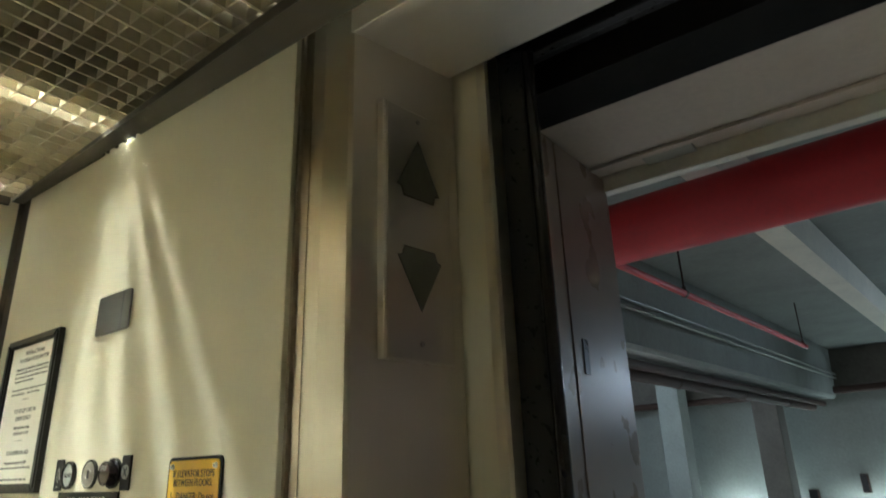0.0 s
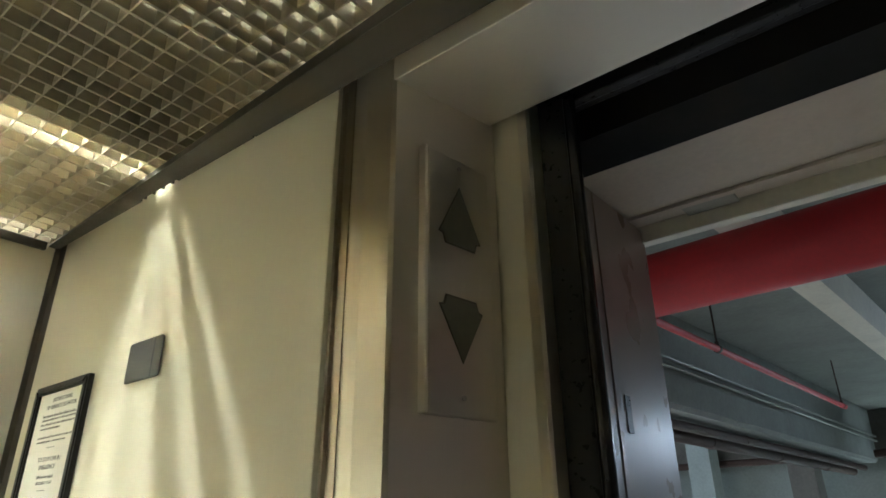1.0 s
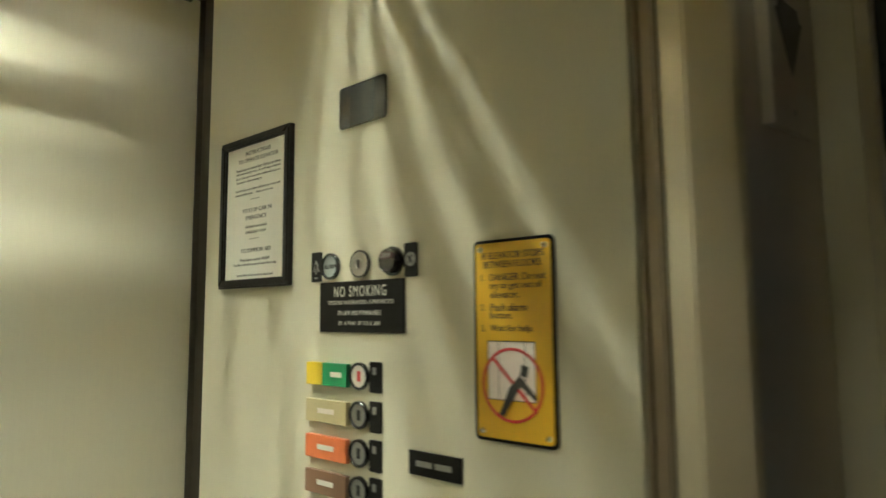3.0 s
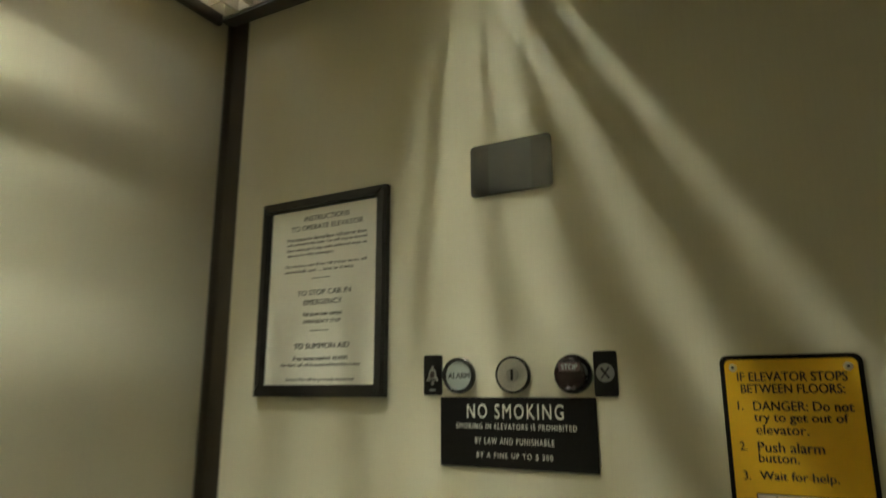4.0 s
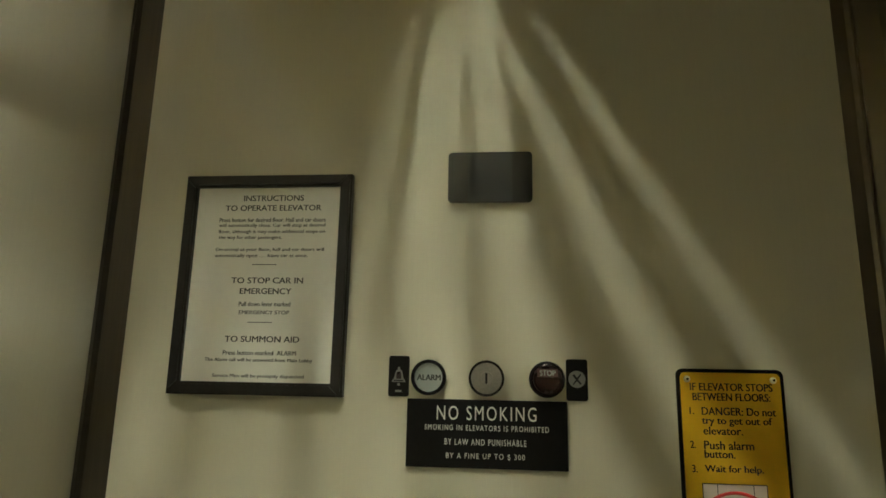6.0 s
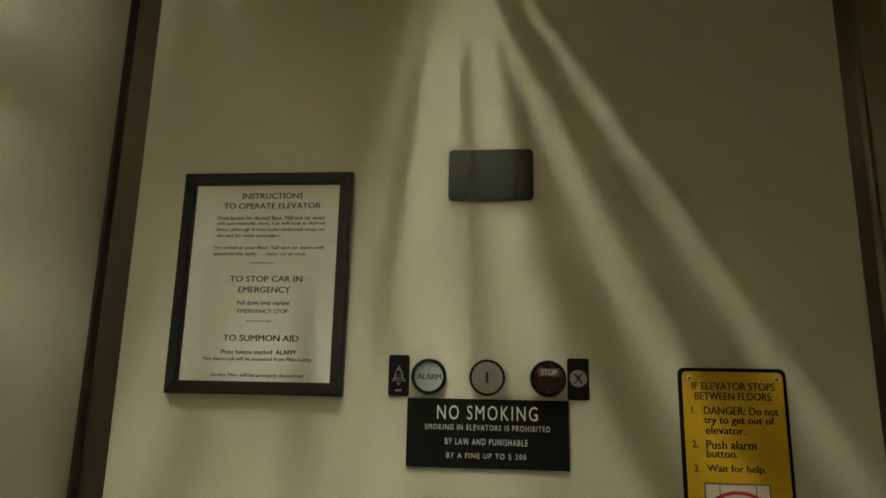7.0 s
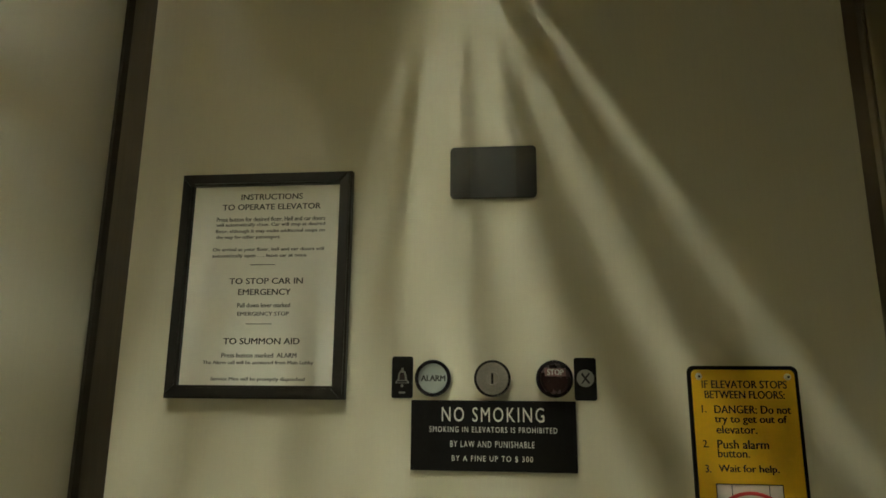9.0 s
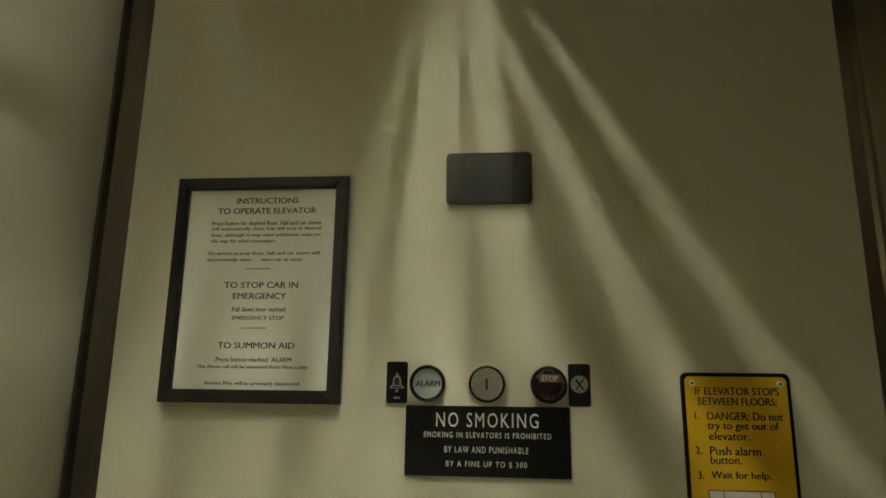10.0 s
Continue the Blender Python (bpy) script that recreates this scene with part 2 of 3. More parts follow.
def lettering(text, x, z, width, height, y, mat, parent, name="lettering", thick=0.0002, bold=0.05, spread=1.0):
    """One line of writing, centred on (x, z) on a face that looks to -y."""
    cu = bpy.data.curves.new(name, "FONT")
    cu.body = text
    cu.extrude = 0.01
    cu.space_character = spread
    cu.resolution_u = 3
    tmp = bpy.data.objects.new(name, cu)
    me = bpy.data.meshes.new_from_object(tmp)
    bpy.data.objects.remove(tmp)
    co = np.zeros(len(me.vertices) * 3)
    me.vertices.foreach_get("co", co)
    co = co.reshape(-1, 3)
    lo, hi = co.min(0), co.max(0)
    mid, size = (lo + hi) / 2, np.maximum(hi - lo, 1e-6)
    local = np.stack([(co[:, 0] - mid[0]) / size[0] * width + x, y - (co[:, 2] - lo[2]) / size[2] * thick, (co[:, 1] - mid[1]) / size[1] * height + z], 1)
    faces = [tuple(p.vertices) for p in me.polygons]
    n = len(local)
    twin = local + np.array([height * bold, -0.00006, 0.0])
    bpy.data.meshes.remove(me)
    me = bpy.data.meshes.new(name)
    me.from_pydata([tuple(v) for v in local] + [tuple(v) for v in twin], [], faces + [tuple(i + n for i in f) for f in faces])
    me.materials.append(mat)
    ob = new(name, me)
    ob.parent = parent
    return ob


# ---- the cab ----
XL, XR, YF, YB, ZC = -1.685, 0.80, 0.50, -1.00, 2.18
solid("floor", a_box(XL - 0.05, XR + 0.05, YB - 0.05, 0.86, -0.06, 0.0), FLOORING, "speckled vinyl floor of the elevator cab", "floor")
solid("wall_front", a_box(-1.642, -0.687, YF, YF + 0.018, 0.0, 2.215, bevel=0.0015), CREAM, "cream laminate front return panel that carries the controls", "wall")
solid("wall_left", a_box(XL - 0.02, XL, YB, YF + 0.008, 0.0, 2.50), CREAM_SIDE, "cream laminate side wall with a soft sheen", "wall")
solid("wall_back", a_box(XL - 0.02, XR + 0.02, YB - 0.02, YB - 0.002, 0.0, 2.50), UNSEEN_WALL, "unseen rear wall of the cab, kept tan to cut bounce", "wall")
solid("wall_right", a_box(XR, XR + 0.02, YB, YF + 0.018, 0.0, 2.50), UNSEEN_WALL, "unseen side wall across the cab, kept tan to cut bounce", "wall")
solid("wall_return", a_box(0.62, XR - 0.002, YF, YF + 0.018, 0.0, 2.50), CREAM, "narrow cream laminate return beside the door", "wall")
solid("wall_backing", a_box(-1.72, -0.66, YF + 0.020, YF + 0.05, 0.0, 2.50), SHAFT_SHADE, "dark backing behind the return panel", "wall")
corner = prism([(-1.6835, 0.506), (-1.6835, 0.490), (-1.679, 0.490), (-1.676, 0.500), (-1.664, 0.503), (-1.644, 0.508), (-1.644, 0.519), (-1.6835, 0.519)], 0.0, 2.19)
solid("trim_corner", corner, BRONZE, "dark bronze corner strip between two cream walls", "trim")
reveal = prism([(-0.685, 0.507), (-0.680, 0.507), (-0.678, 0.512), (-0.664, 0.512), (-0.660, 0.507), (-0.657, 0.507), (-0.657, 0.519), (-0.685, 0.519)], 0.0, 2.195)
solid("trim_reveal", reveal, REVEAL, "dark bronze reveal strip beside the door post", "trim")
solid("door_post", prism([(-0.655, 0.507), (-0.652, 0.5075), (-0.625, 0.5025), (-0.621, 0.4965), (-0.618, 0.496), (-0.572, 0.4975), (-0.566, 0.501), (-0.531, 0.676), (-0.531, 0.68), (-0.655, 0.68)], 0.0, 2.19),
      STEEL, "brushed steel door post with a splayed jamb", "door post")
solid("door_post_far", prism([(0.655, 0.502), (0.565, 0.496), (0.531, 0.68), (0.655, 0.68)], 0.0, 2.19), STEEL, "brushed steel door post at the far jamb", "door post")
solid("door_header", a_box(-0.5735, 0.5735, 0.4985, 0.674, 2.1125, 2.1885, bevel=0.0015), STEEL_ACROSS, "brushed steel header over the elevator door", "header")
# Thin metal line standing slightly proud of the splayed jamb.
solid("trim_jamb_line", prism([(0.503, 1.586), (0.676, 1.592), (0.676, 1.5935), (0.503, 1.5875)], -0.003, 0.0012, axis="x"), SCREW, "thin bright line across the steel jamb", "trim",
      place=Matrix.Translation((-0.566, 0, 0)) @ Matrix(((1, 0.1977, 0, -0.0986), (0, 1, 0, 0), (0, 0, 1, 0), (0, 0, 0, 1))))

# the grid ceiling: blades 35 mm apart both ways
bm = bmesh.new()
CELL = 0.0350
for i in range(74):
    x = -0.560 + CELL * (i - 33)
    if XL + 0.002 < x < XR - 0.002:
        box(bm, x - 0.0022, x + 0.0022, YB, 0.497, ZC, ZC + 0.035)
for i in range(44):
    y = 0.4396 + CELL * (i - 42)
    if YB + 0.002 < y < 0.486:
        box(bm, XL, XR, y - 0.0012, y + 0.0012, ZC + 0.0004, ZC + 0.0346)
solid("ceiling", bm, GRID, "yellowed cream egg-crate grid ceiling below the lamps", "ceiling")
canopy = bmesh.new()
box(canopy, XL - 0.02, XR + 0.02, YB - 0.02, 0.70, 2.505, 2.53)
box(canopy, XL, XR, 0.4985, 0.5180, 2.2160, 2.5045)
solid("ceiling_canopy", canopy, CANOPY, "unseen canopy plate above the ceiling grid, darkened to cut bounce", "ceiling")
# sagging dark bar along the front, level bars along the sides
bar = bmesh.new()
ends = []
for x, yi, zb in ((-1.684, 0.474, 2.172), (0.79, 0.392, 2.124)):
    ends.append([bar.verts.new(p) for p in ((x, yi, zb), (x, 0.491, zb - 0.001), (x, 0.491, 2.1785), (x, yi + 0.003, 2.1785))])
for i in range(4):
    j = (i + 1) % 4
    bar.faces.new((ends[0][i], ends[0][j], ends[1][j], ends[1][i]))
bar.faces.new(ends[0]), bar.faces.new(ends[1])
bmesh.ops.recalc_face_normals(bar, faces=bar.faces)
solid("trim_ceiling_front", bar, TRIM, "dark painted bar holding the ceiling grid", "trim")
# Strip added to block light behind the bar; gaps and teeth shape the streaks.
filler = bmesh.new()
for x0, x1 in ((-1.683, -1.276), (-1.2625, -1.2575), (-1.2275, -1.2225), (-1.1925, -1.1875), (-1.1570, -1.1530), (-1.136, -0.895), (-0.890, 0.79)):
    rims = []
    for x in (x0, x1):
        z = 2.1715 - (x + 1.699) * 0.01928
        rims.append([filler.verts.new(p) for p in ((x, 0.4912, z), (x, 0.4968, z), (x, 0.4968, 2.1785), (x, 0.4912, 2.1785))])
    for i in range(4):
        j = (i + 1) % 4
        filler.faces.new((rims[0][i], rims[0][j], rims[1][j], rims[1][i]))
    filler.faces.new(rims[0]), filler.faces.new(rims[1])
bmesh.ops.recalc_face_normals(filler, faces=filler.faces)
solid("trim_streak_mask", filler, TRIM, "dark packing strip between bar and wall, gapped to shape light streaks", "trim")
solid("trim_ceiling_left", a_box(-1.6835, -1.672, YB + 0.002, 0.468, 2.158, 2.1785, bevel=0.002), TRIM, "dark painted bar along the side wall", "trim")
solid("trim_ceiling_right", a_box(0.772, 0.7985, YB + 0.002, 0.42, 2.155, 2.1785, bevel=0.002), TRIM, "dark painted bar along the side wall", "trim")


def tube_lamp(x, y0, y1, z, r, glow, label, group="tubes above the grid", m=None):
    lamp = thing("fluorescent_tube", (x, y0, z), label, "lamp", group)
    if m is not None:
        lamp.matrix_basis = m @ Matrix.Translation((x, y0, z))
    n = y1 - y0
    part("tube", rod((0, 0.02, 0), (0, n - 0.02, 0), r), glow, lamp, smooth=True)
    for a, b in ((0, 0.02), (n - 0.02, n)):
        part("cap", rod((0, a, 0), (0, b, 0), r * 1.02), SCREW, lamp, smooth=True)
    part("socket", a_box(-0.012, 0.012, n, n + 0.008, -0.02, 0.03, bevel=0.002), WHITE_FILL, lamp)
    return lamp


tube_lamp(-1.200, -0.75, 0.486, 2.430, 0.006, GLOW_MAIN, "bright warm fluorescent tube set unseen above the ceiling grid")
tube_lamp(-1.310, -0.75, 0.486, 2.430, 0.006, GLOW_MAIN, "bright warm fluorescent tube set unseen above the ceiling grid")
tube_lamp(-1.618, -0.75, 0.470, 2.250, 0.008, GLOW_SIDE, "thin fluorescent tube beside the side wall")
# Short tube added only to light the grid cells by the header.
tube_lamp(-0.548, 0.42, 0.470, 2.232, 0.008, GLOW_HEADER_FILL, "short tube added unseen to light cells near the door header")
tube_lamp(-0.200, -0.75, 0.475, 2.430, 0.008, GLOW_SECOND, "bright warm fluorescent tube set unseen above the ceiling grid")
# Fill tube added out of view to brighten the notice and lower left.
tube_lamp(-1.500, -0.74, 0.05, 2.430, 0.008, GLOW_REAR_FILL, "bright warm fluorescent tube set unseen above the ceiling grid")
fixture = thing("lamp_housing", (-1.2715, -0.135, 2.505), "unseen twin lamp housing above the grid with added light baffles", "lamp housing")
part("tray", a_box(-0.102, 0.102, -0.61, 0.62, -0.05, -0.004, bevel=0.004), CANOPY, fixture)
# Unseen plates added to block tube light and shape the wall streaks.
part("side_baffle", a_box(0.0560, 0.0575, -0.12, 0.62, -0.168, -0.051), CANOPY, fixture)
part("side_baffle", a_box(0.1020, 0.1035, -0.12, 0.62, -0.280, -0.004), CANOPY, fixture)
part("end_baffle", a_box(-0.1005, -0.0135, 0.25, 0.62, -0.147, -0.145), CANOPY, fixture)
part("side_baffle", a_box(-0.1035, -0.101, 0.25, 0.62, -0.205, -0.051), CANOPY, fixture)
# Black box added above the grid to make a dark patch of cells.
ballast = thing("grid_dark_box", (-1.04, 0.29, 2.2155), "black box added on the ceiling grid to darken its cells", "ballast")
part("housing", a_box(-0.06, 0.06, -0.07, 0.09, 0, 0.03, bevel=0.002), BLACK, ballast)
part("flange", a_box(-0.045, 0.045, 0.091, 0.105, 0, 0.002), BLACK, ballast)

# ---- doors and the hall entrance ----
door = thing("door_1", (-0.470, 0.685, 0.0), "cream sliding elevator car door, almost fully open", "door")
tagged(door, kind="structure")
part("door_panel", a_box(-1.0, -0.018, 0.0, 0.032, 0.008, 2.145, bevel=0.001), CREAM, door)
part("edge_strip", prism([(-0.0175, -0.002), (-0.003, -0.002), (0.0, 0.004), (0.0, 0.032), (-0.0175, 0.032)], 0.008, 2.144), STEEL, door, "worn steel edge strip")
part("safety_edge", prism([(-0.030, 0.0335), (0.034, 0.0335), (0.040, 0.038), (0.040, 0.062), (0.034, 0.066), (-0.030, 0.066)], 0.02, 2.143), BLACK, door, "black retractable safety edge", smooth=True)
part("nosing", rod((0.044, 0.050, 0.022), (0.044, 0.050, 2.141), 0.0105, sides=24), BLACK_GLOSS, door, "glossy black rubber nosing", smooth=True)
hall_door = thing("door_2", (-0.520, 0.785, 0.0), "black painted hall door pushed back into its pocket", "door")
tagged(hall_door, kind="structure")
part("door_panel", a_box(-0.99, -0.004, 0.0, 0.036, 0.008, 2.158, bevel=0.002), BLACK, hall_door)
part("bumper", rod((0.004, 0.040, 0.01), (0.004, 0.040, 2.156), 0.010), BLACK_GLOSS, hall_door, "glossy black rubber bumper", smooth=True)
shaft = bmesh.new()
box(shaft, -1.72, 1.72, 0.70, 0.86, 2.44, 2.50)
box(shaft, -1.76, -1.70, 0.52, 0.86, 0.0, 2.50)
box(shaft, 1.70, 1.76, 0.52, 0.86, 0.0, 2.50)
solid("wall_shaft", shaft, SHAFT_SHADE, "near-black inside of the elevator shaft, shade in its colour", "wall")
track = thing("door_track", (0, 0.72, 2.20), "black steel door hanger track above the opening", "door track")
part("rail", a_box(-1.69, 1.69, -0.012, 0.004, 0.01, 0.05, bevel=0.003), BLACK, track)
part("cover", a_box(-1.69, 1.69, 0.055, 0.075, -0.028, 0.16, bevel=0.003), BLACK, track)
part("hall_rail", a_box(-1.69, 1.69, 0.085, 0.105, -0.015, 0.03, bevel=0.004), BLACK, track)
solid("lintel", a_box(-1.70, 1.70, 0.862, 0.976, 2.152, 2.50), SHAFT_SHADE, "black steel lintel over the hall opening", "lintel")
hall = bmesh.new()
box(hall, -6.0, -0.60, 0.93, 1.26, 0.0, 3.2)
box(hall, 0.62, 6.0, 0.93, 1.26, 0.0, 3.2)
box(hall, -0.5995, 0.6195, 0.93, 1.26, 2.20, 3.2)
solid("wall_hall", hall, CONCRETE, "painted concrete wall around the hall entrance", "wall")
jamb = thing("door_frame", (-0.535, 0.86, 0.0), "scuffed grey-brown enamelled hall door frame", "door frame")
tagged(jamb, kind="structure")
part("jamb", a_box(-0.06, 0.0, 0.0, 0.1652, 0.0, 2.150, bevel=0.0008), JAMB_PAINT, jamb)
part("jamb", a_box(-0.06, 0.002, 0.1658, 0.415, 0.0, 2.148, bevel=0.0015), JAMB_PAINT, jamb)
part("strike", a_box(0.0018, 0.0038, 0.20, 0.222, 1.69, 1.755, bevel=0.0008), BLACK, jamb, "small dark strike plate")
part("jamb", a_box(1.09, 1.15, 0.0, 0.415, 0.0, 2.152, bevel=0.002), JAMB_PAINT, jamb)
part("head", a_box(-0.06, 1.15, 0.118, 0.398, 2.153, 2.195, bevel=0.002), SOFFIT_PAINT, jamb, "worn beige head of the frame")
part("lip", a_box(-0.06, 1.15, 0.402, 0.432, 2.117, 2.196, bevel=0.003), WHITE_FILL, jamb, "pale outer lip of the frame")
part("stop", a_box(-0.0, 1.09, 0.335, 0.352, 2.1445, 2.152, bevel=0.001), SOFFIT_PAINT, jamb)
part("patch", a_box(0.11, 0.215, 0.353, 0.398, 2.146, 2.1525, bevel=0.002), CONCRETE_PALE, jamb, "rough plaster patch")

# direction plate on the splayed jamb
plate = thing("lantern_plate", (-0.5475, 0.595, 1.66), "steel direction indicator plate with two arrow lenses", "indicator")
plate.matrix_basis = pose(-0.5460, 0.598, 1.66, 0, 0, -7.0)
part("plate", a_box(-0.010, 0.006, -0.054, 0.066, 0.003, 0.36, bevel=0.0025), STEEL, plate)
part("bevel_edge", a_box(-0.016, 0.0075, -0.060, -0.0545, 0.003, 0.36, bevel=0.002), STEEL_ACROSS, plate, "bright bevelled edge")
for z in (0.026, 0.345):
    part("screw", rod((0.0055, 0.005, z), (0.0075, 0.005, z), 0.0035, sides=12), SCREW, plate)
for tip, base, sign in ((0.314, 0.240, 1), (0.069, 0.137, -1)):
    tail = base - sign * 0.014
    outline = [(0.005, tip), (-0.033, base), (-0.026, base - sign * 0.002), (-0.022, tail), (0.030, tail), (0.034, base - sign * 0.002), (0.041, base)]
    part("arrow_rim", prism([(0.005 + (a - 0.005) * 1.08, (tip + base) / 2 + (b - (tip + base) / 2) * 1.05) for a, b in outline], 0.004, 0.0065, axis="x"), BRONZE, plate)
    part("arrow_lens", prism(outline, 0.005, 0.0072, axis="x"), LENS, plate, "dull green arrow lens")


# ---- controls and notices on the return panel ----
W = YF  # face of the panel
notice = thing("framed_notice", (-1.4508, W, 1.520), "framed printed operating instructions in a black frame", "framed notice")
hw, ht, b = 0.1178, 0.297, 0.0165
for name, o in (("rail", [(-hw, 0), (hw, 0), (hw - b, b), (-hw + b, b)]), ("rail", [(-hw, ht), (-hw + b, ht - b), (hw - b, ht - b), (hw, ht)]),
                ("stile", [(-hw, 0), (-hw + b, b), (-hw + b, ht - b), (-hw, ht)]), ("stile", [(hw, 0), (hw, ht), (hw - b, ht - b), (hw - b, b)])):
    bm = prism(o, -0.014, -0.001, axis="y")
    bmesh.ops.bevel(bm, geom=[e for e in bm.edges if all(v.co.y < -0.013 for v in e.verts)], offset=0.003, segments=2, affect="EDGES")
    part(name, bm, FRAME_BLACK, notice, smooth=True)
sheet = part("paper", a_box(-hw + b, hw - b, -0.006, -0.002, b, ht - b), PAPER, notice, "ivory printed sheet")
PW, PH = 2 * (hw - b), ht - 2 * b
SHEET_LINES = (
    ("INSTRUCTIONS", 0.02, 0.045, 0.42, 0.030), ("TO OPERATE ELEVATOR", 0.02, 0.098, 0.67, 0.030),
    ("Press button for desired floor. Hall and car doors", 0.02, 0.162, 0.74, 0.022), ("will automatically close. Car will stop at desired", 0.02, 0.193, 0.74, 0.022),
    ("floor, although it may make additional stops on", 0.02, 0.226, 0.74, 0.022), ("the way for other passengers.", -0.125, 0.257, 0.44, 0.022),
    ("On arrival at your floor, hall and car doors will", 0.015, 0.321, 0.75, 0.022), ("automatically open . . . leave car at once.", -0.04, 0.353, 0.64, 0.022),
    ("TO STOP CAR IN", 0.015, 0.480, 0.49, 0.030), ("EMERGENCY", 0.01, 0.535, 0.35, 0.030),
    ("Pull down lever marked", 0.01, 0.601, 0.35, 0.022), ("EMERGENCY STOP", 0.01, 0.643, 0.34, 0.019),
    ("TO SUMMON AID", 0.01, 0.777, 0.50, 0.030), ("Press button marked  ALARM", 0.0, 0.845, 0.49, 0.022),
    ("The Alarm call will be answered from Main Lobby", -0.005, 0.882, 0.72, 0.022), ("Service Men will be promptly dispatched", 0.0, 0.960, 0.61, 0.022))
for text, u, v, w, h in SHEET_LINES:
    lettering(text, (u + 0.013) * PW, b + PH * (1 - v - 0.012), w * PW, h * PH, -0.0061, INK, sheet)
for v in (0.41, 0.705):
    part("rule", a_box(-0.017, 0.017, -0.0064, -0.0061, b + PH * (1 - v) - 0.0004, b + PH * (1 - v) + 0.0004), INK, sheet)

display = thing("position_display", (-1.1465, W, 1.813), "blank dark glass floor display in the panel", "display")
part("cover", prism(rounded(-0.0565, 0.0565, -0.0355, 0.0355, 0.006), -0.0035, -0.0005, axis="y"), DISPLAY, display)
part("screen", a_box(-0.030, 0.030, -0.0042, -0.0037, -0.0345, 0.0325), SCREEN, display, "faint grey screen")


def push_button(x, z, r, face, label, name="push_button", group="", proud=0.004):
    ob = thing(name, (x, W, z), label, "button", group)
    part("bezel", ring(0, 0, -0.007, -0.0005, r, r * 0.80), BLACK_GLOSS, ob, smooth=True)
    part("cap", rod((0, -0.0008, 0), (0, -proud, 0), r * 0.80, sides=32), face, ob, smooth=True)
    return ob


def symbol_plate(x, z, w, h, label, group=""):
    ob = thing("symbol_plate", (x, W, z), label, "sign", group)
    part("plate", prism(rounded(-w / 2, w / 2, -h / 2, h / 2, 0.003), -0.003, -0.0005, axis="y"), ENGRAVED_BLACK, ob)
    return ob


alarm = push_button(-1.2235, 1.547, 0.0225, BUTTON_PALE, "round pale green alarm button with a black ring")
lettering("ALARM", 0, 0, 0.030, 0.0072, -0.0041, INK, alarm, bold=0.1)
lock = thing("key_switch", (-1.150, W, 1.547), "round worn metal key switch with a slot", "key switch")
part("bezel", ring(0, 0, -0.006, -0.0005, 0.0225, 0.0195), BLACK_GLOSS, lock, smooth=True)
part("face", rod((0, -0.0008, 0), (0, -0.0055, 0), 0.0195, sides=32), LOCK, lock, smooth=True)
part("barrel", ring(0, 0, -0.0075, -0.005, 0.0085, 0.0065), LOCK, lock, smooth=True)
part("slot", a_box(-0.0013, 0.0013, -0.0072, -0.0056, -0.0065, 0.0065), BLACK, lock, "dark key slot")
stop = push_button(-1.0745, 1.547, 0.0225, BUTTON_RED, "round dark red stop button standing proud", proud=0.017)
part("collar", ring(0, 0, -0.018, -0.0165, 0.0182, 0.015), BUTTON_RED, stop, smooth=True)
part("name_tag", a_box(-0.0125, 0.0125, -0.0183, -0.0172, 0.003, 0.0125, bevel=0.0004), BUTTON_FACE, stop, "faded red name tag")
lettering("STOP", 0, 0.0078, 0.019, 0.0065, -0.0184, BUTTON_PALE, stop)
bell = symbol_plate(-1.262, 1.548, 0.0265, 0.051, "small black plate with a raised bell symbol")
part("bell", prism([(-0.0088, -0.0075), (0.0088, -0.0075), (0.0082, -0.0055), (0.0058, -0.0025), (0.0050, 0.003), (0.0038, 0.0065), (0.0014, 0.0085), (0.0012, 0.0115), (-0.0012, 0.0115), (-0.0014, 0.0085), (-0.0038, 0.0065), (-0.0050, 0.003), (-0.0058, -0.0025), (-0.0082, -0.0055)], -0.0038, -0.0028, axis="y"), BUTTON_GREY, bell)
part("mouth", a_box(-0.0062, 0.0062, -0.0042, -0.0037, -0.0066, -0.0048), BLACK, bell)
part("hollow", prism([(-0.0035, -0.0035), (0.0035, -0.0035), (0.0030, 0.003), (0.0018, 0.0055), (-0.0018, 0.0055), (-0.0030, 0.003)], -0.0041, -0.0037, axis="y"), BUTTON_RED, bell)
part("clapper", rod((0, -0.0028, -0.0105), (0, -0.0038, -0.0105), 0.0018, sides=12), BUTTON_GREY, bell)
part("dots", a_box(-0.004, 0.004, -0.0036, -0.0028, -0.020, -0.0175), BUTTON_GREY, bell)
cross = symbol_plate(-1.0375, 1.547, 0.0265, 0.051, "small black plate with a crossed disc symbol")
part("disc", rod((0, -0.0028, 0.001), (0, -0.0038, 0.001), 0.0105, sides=24), BUTTON_GREY, cross)
for s in (1, -1):
    part("stroke", prism([(-0.0055, -0.0055 * s - 0.001 + 0.001), (-0.0035, -0.0065 * s + 0.001), (0.0055, 0.0055 * s + 0.001), (0.0038, 0.0068 * s + 0.001)], -0.0043, -0.0037, axis="y"), BLACK, cross)

smoking = thing("no_smoking_sign", (-1.150, W, 1.438), "black engraved no smoking sign with white letters", "sign")
board = part("board", a_box(-0.100, 0.100, -0.004, -0.0005, 0.0, 0.0825, bevel=0.0008), ENGRAVED_BLACK, smoking)
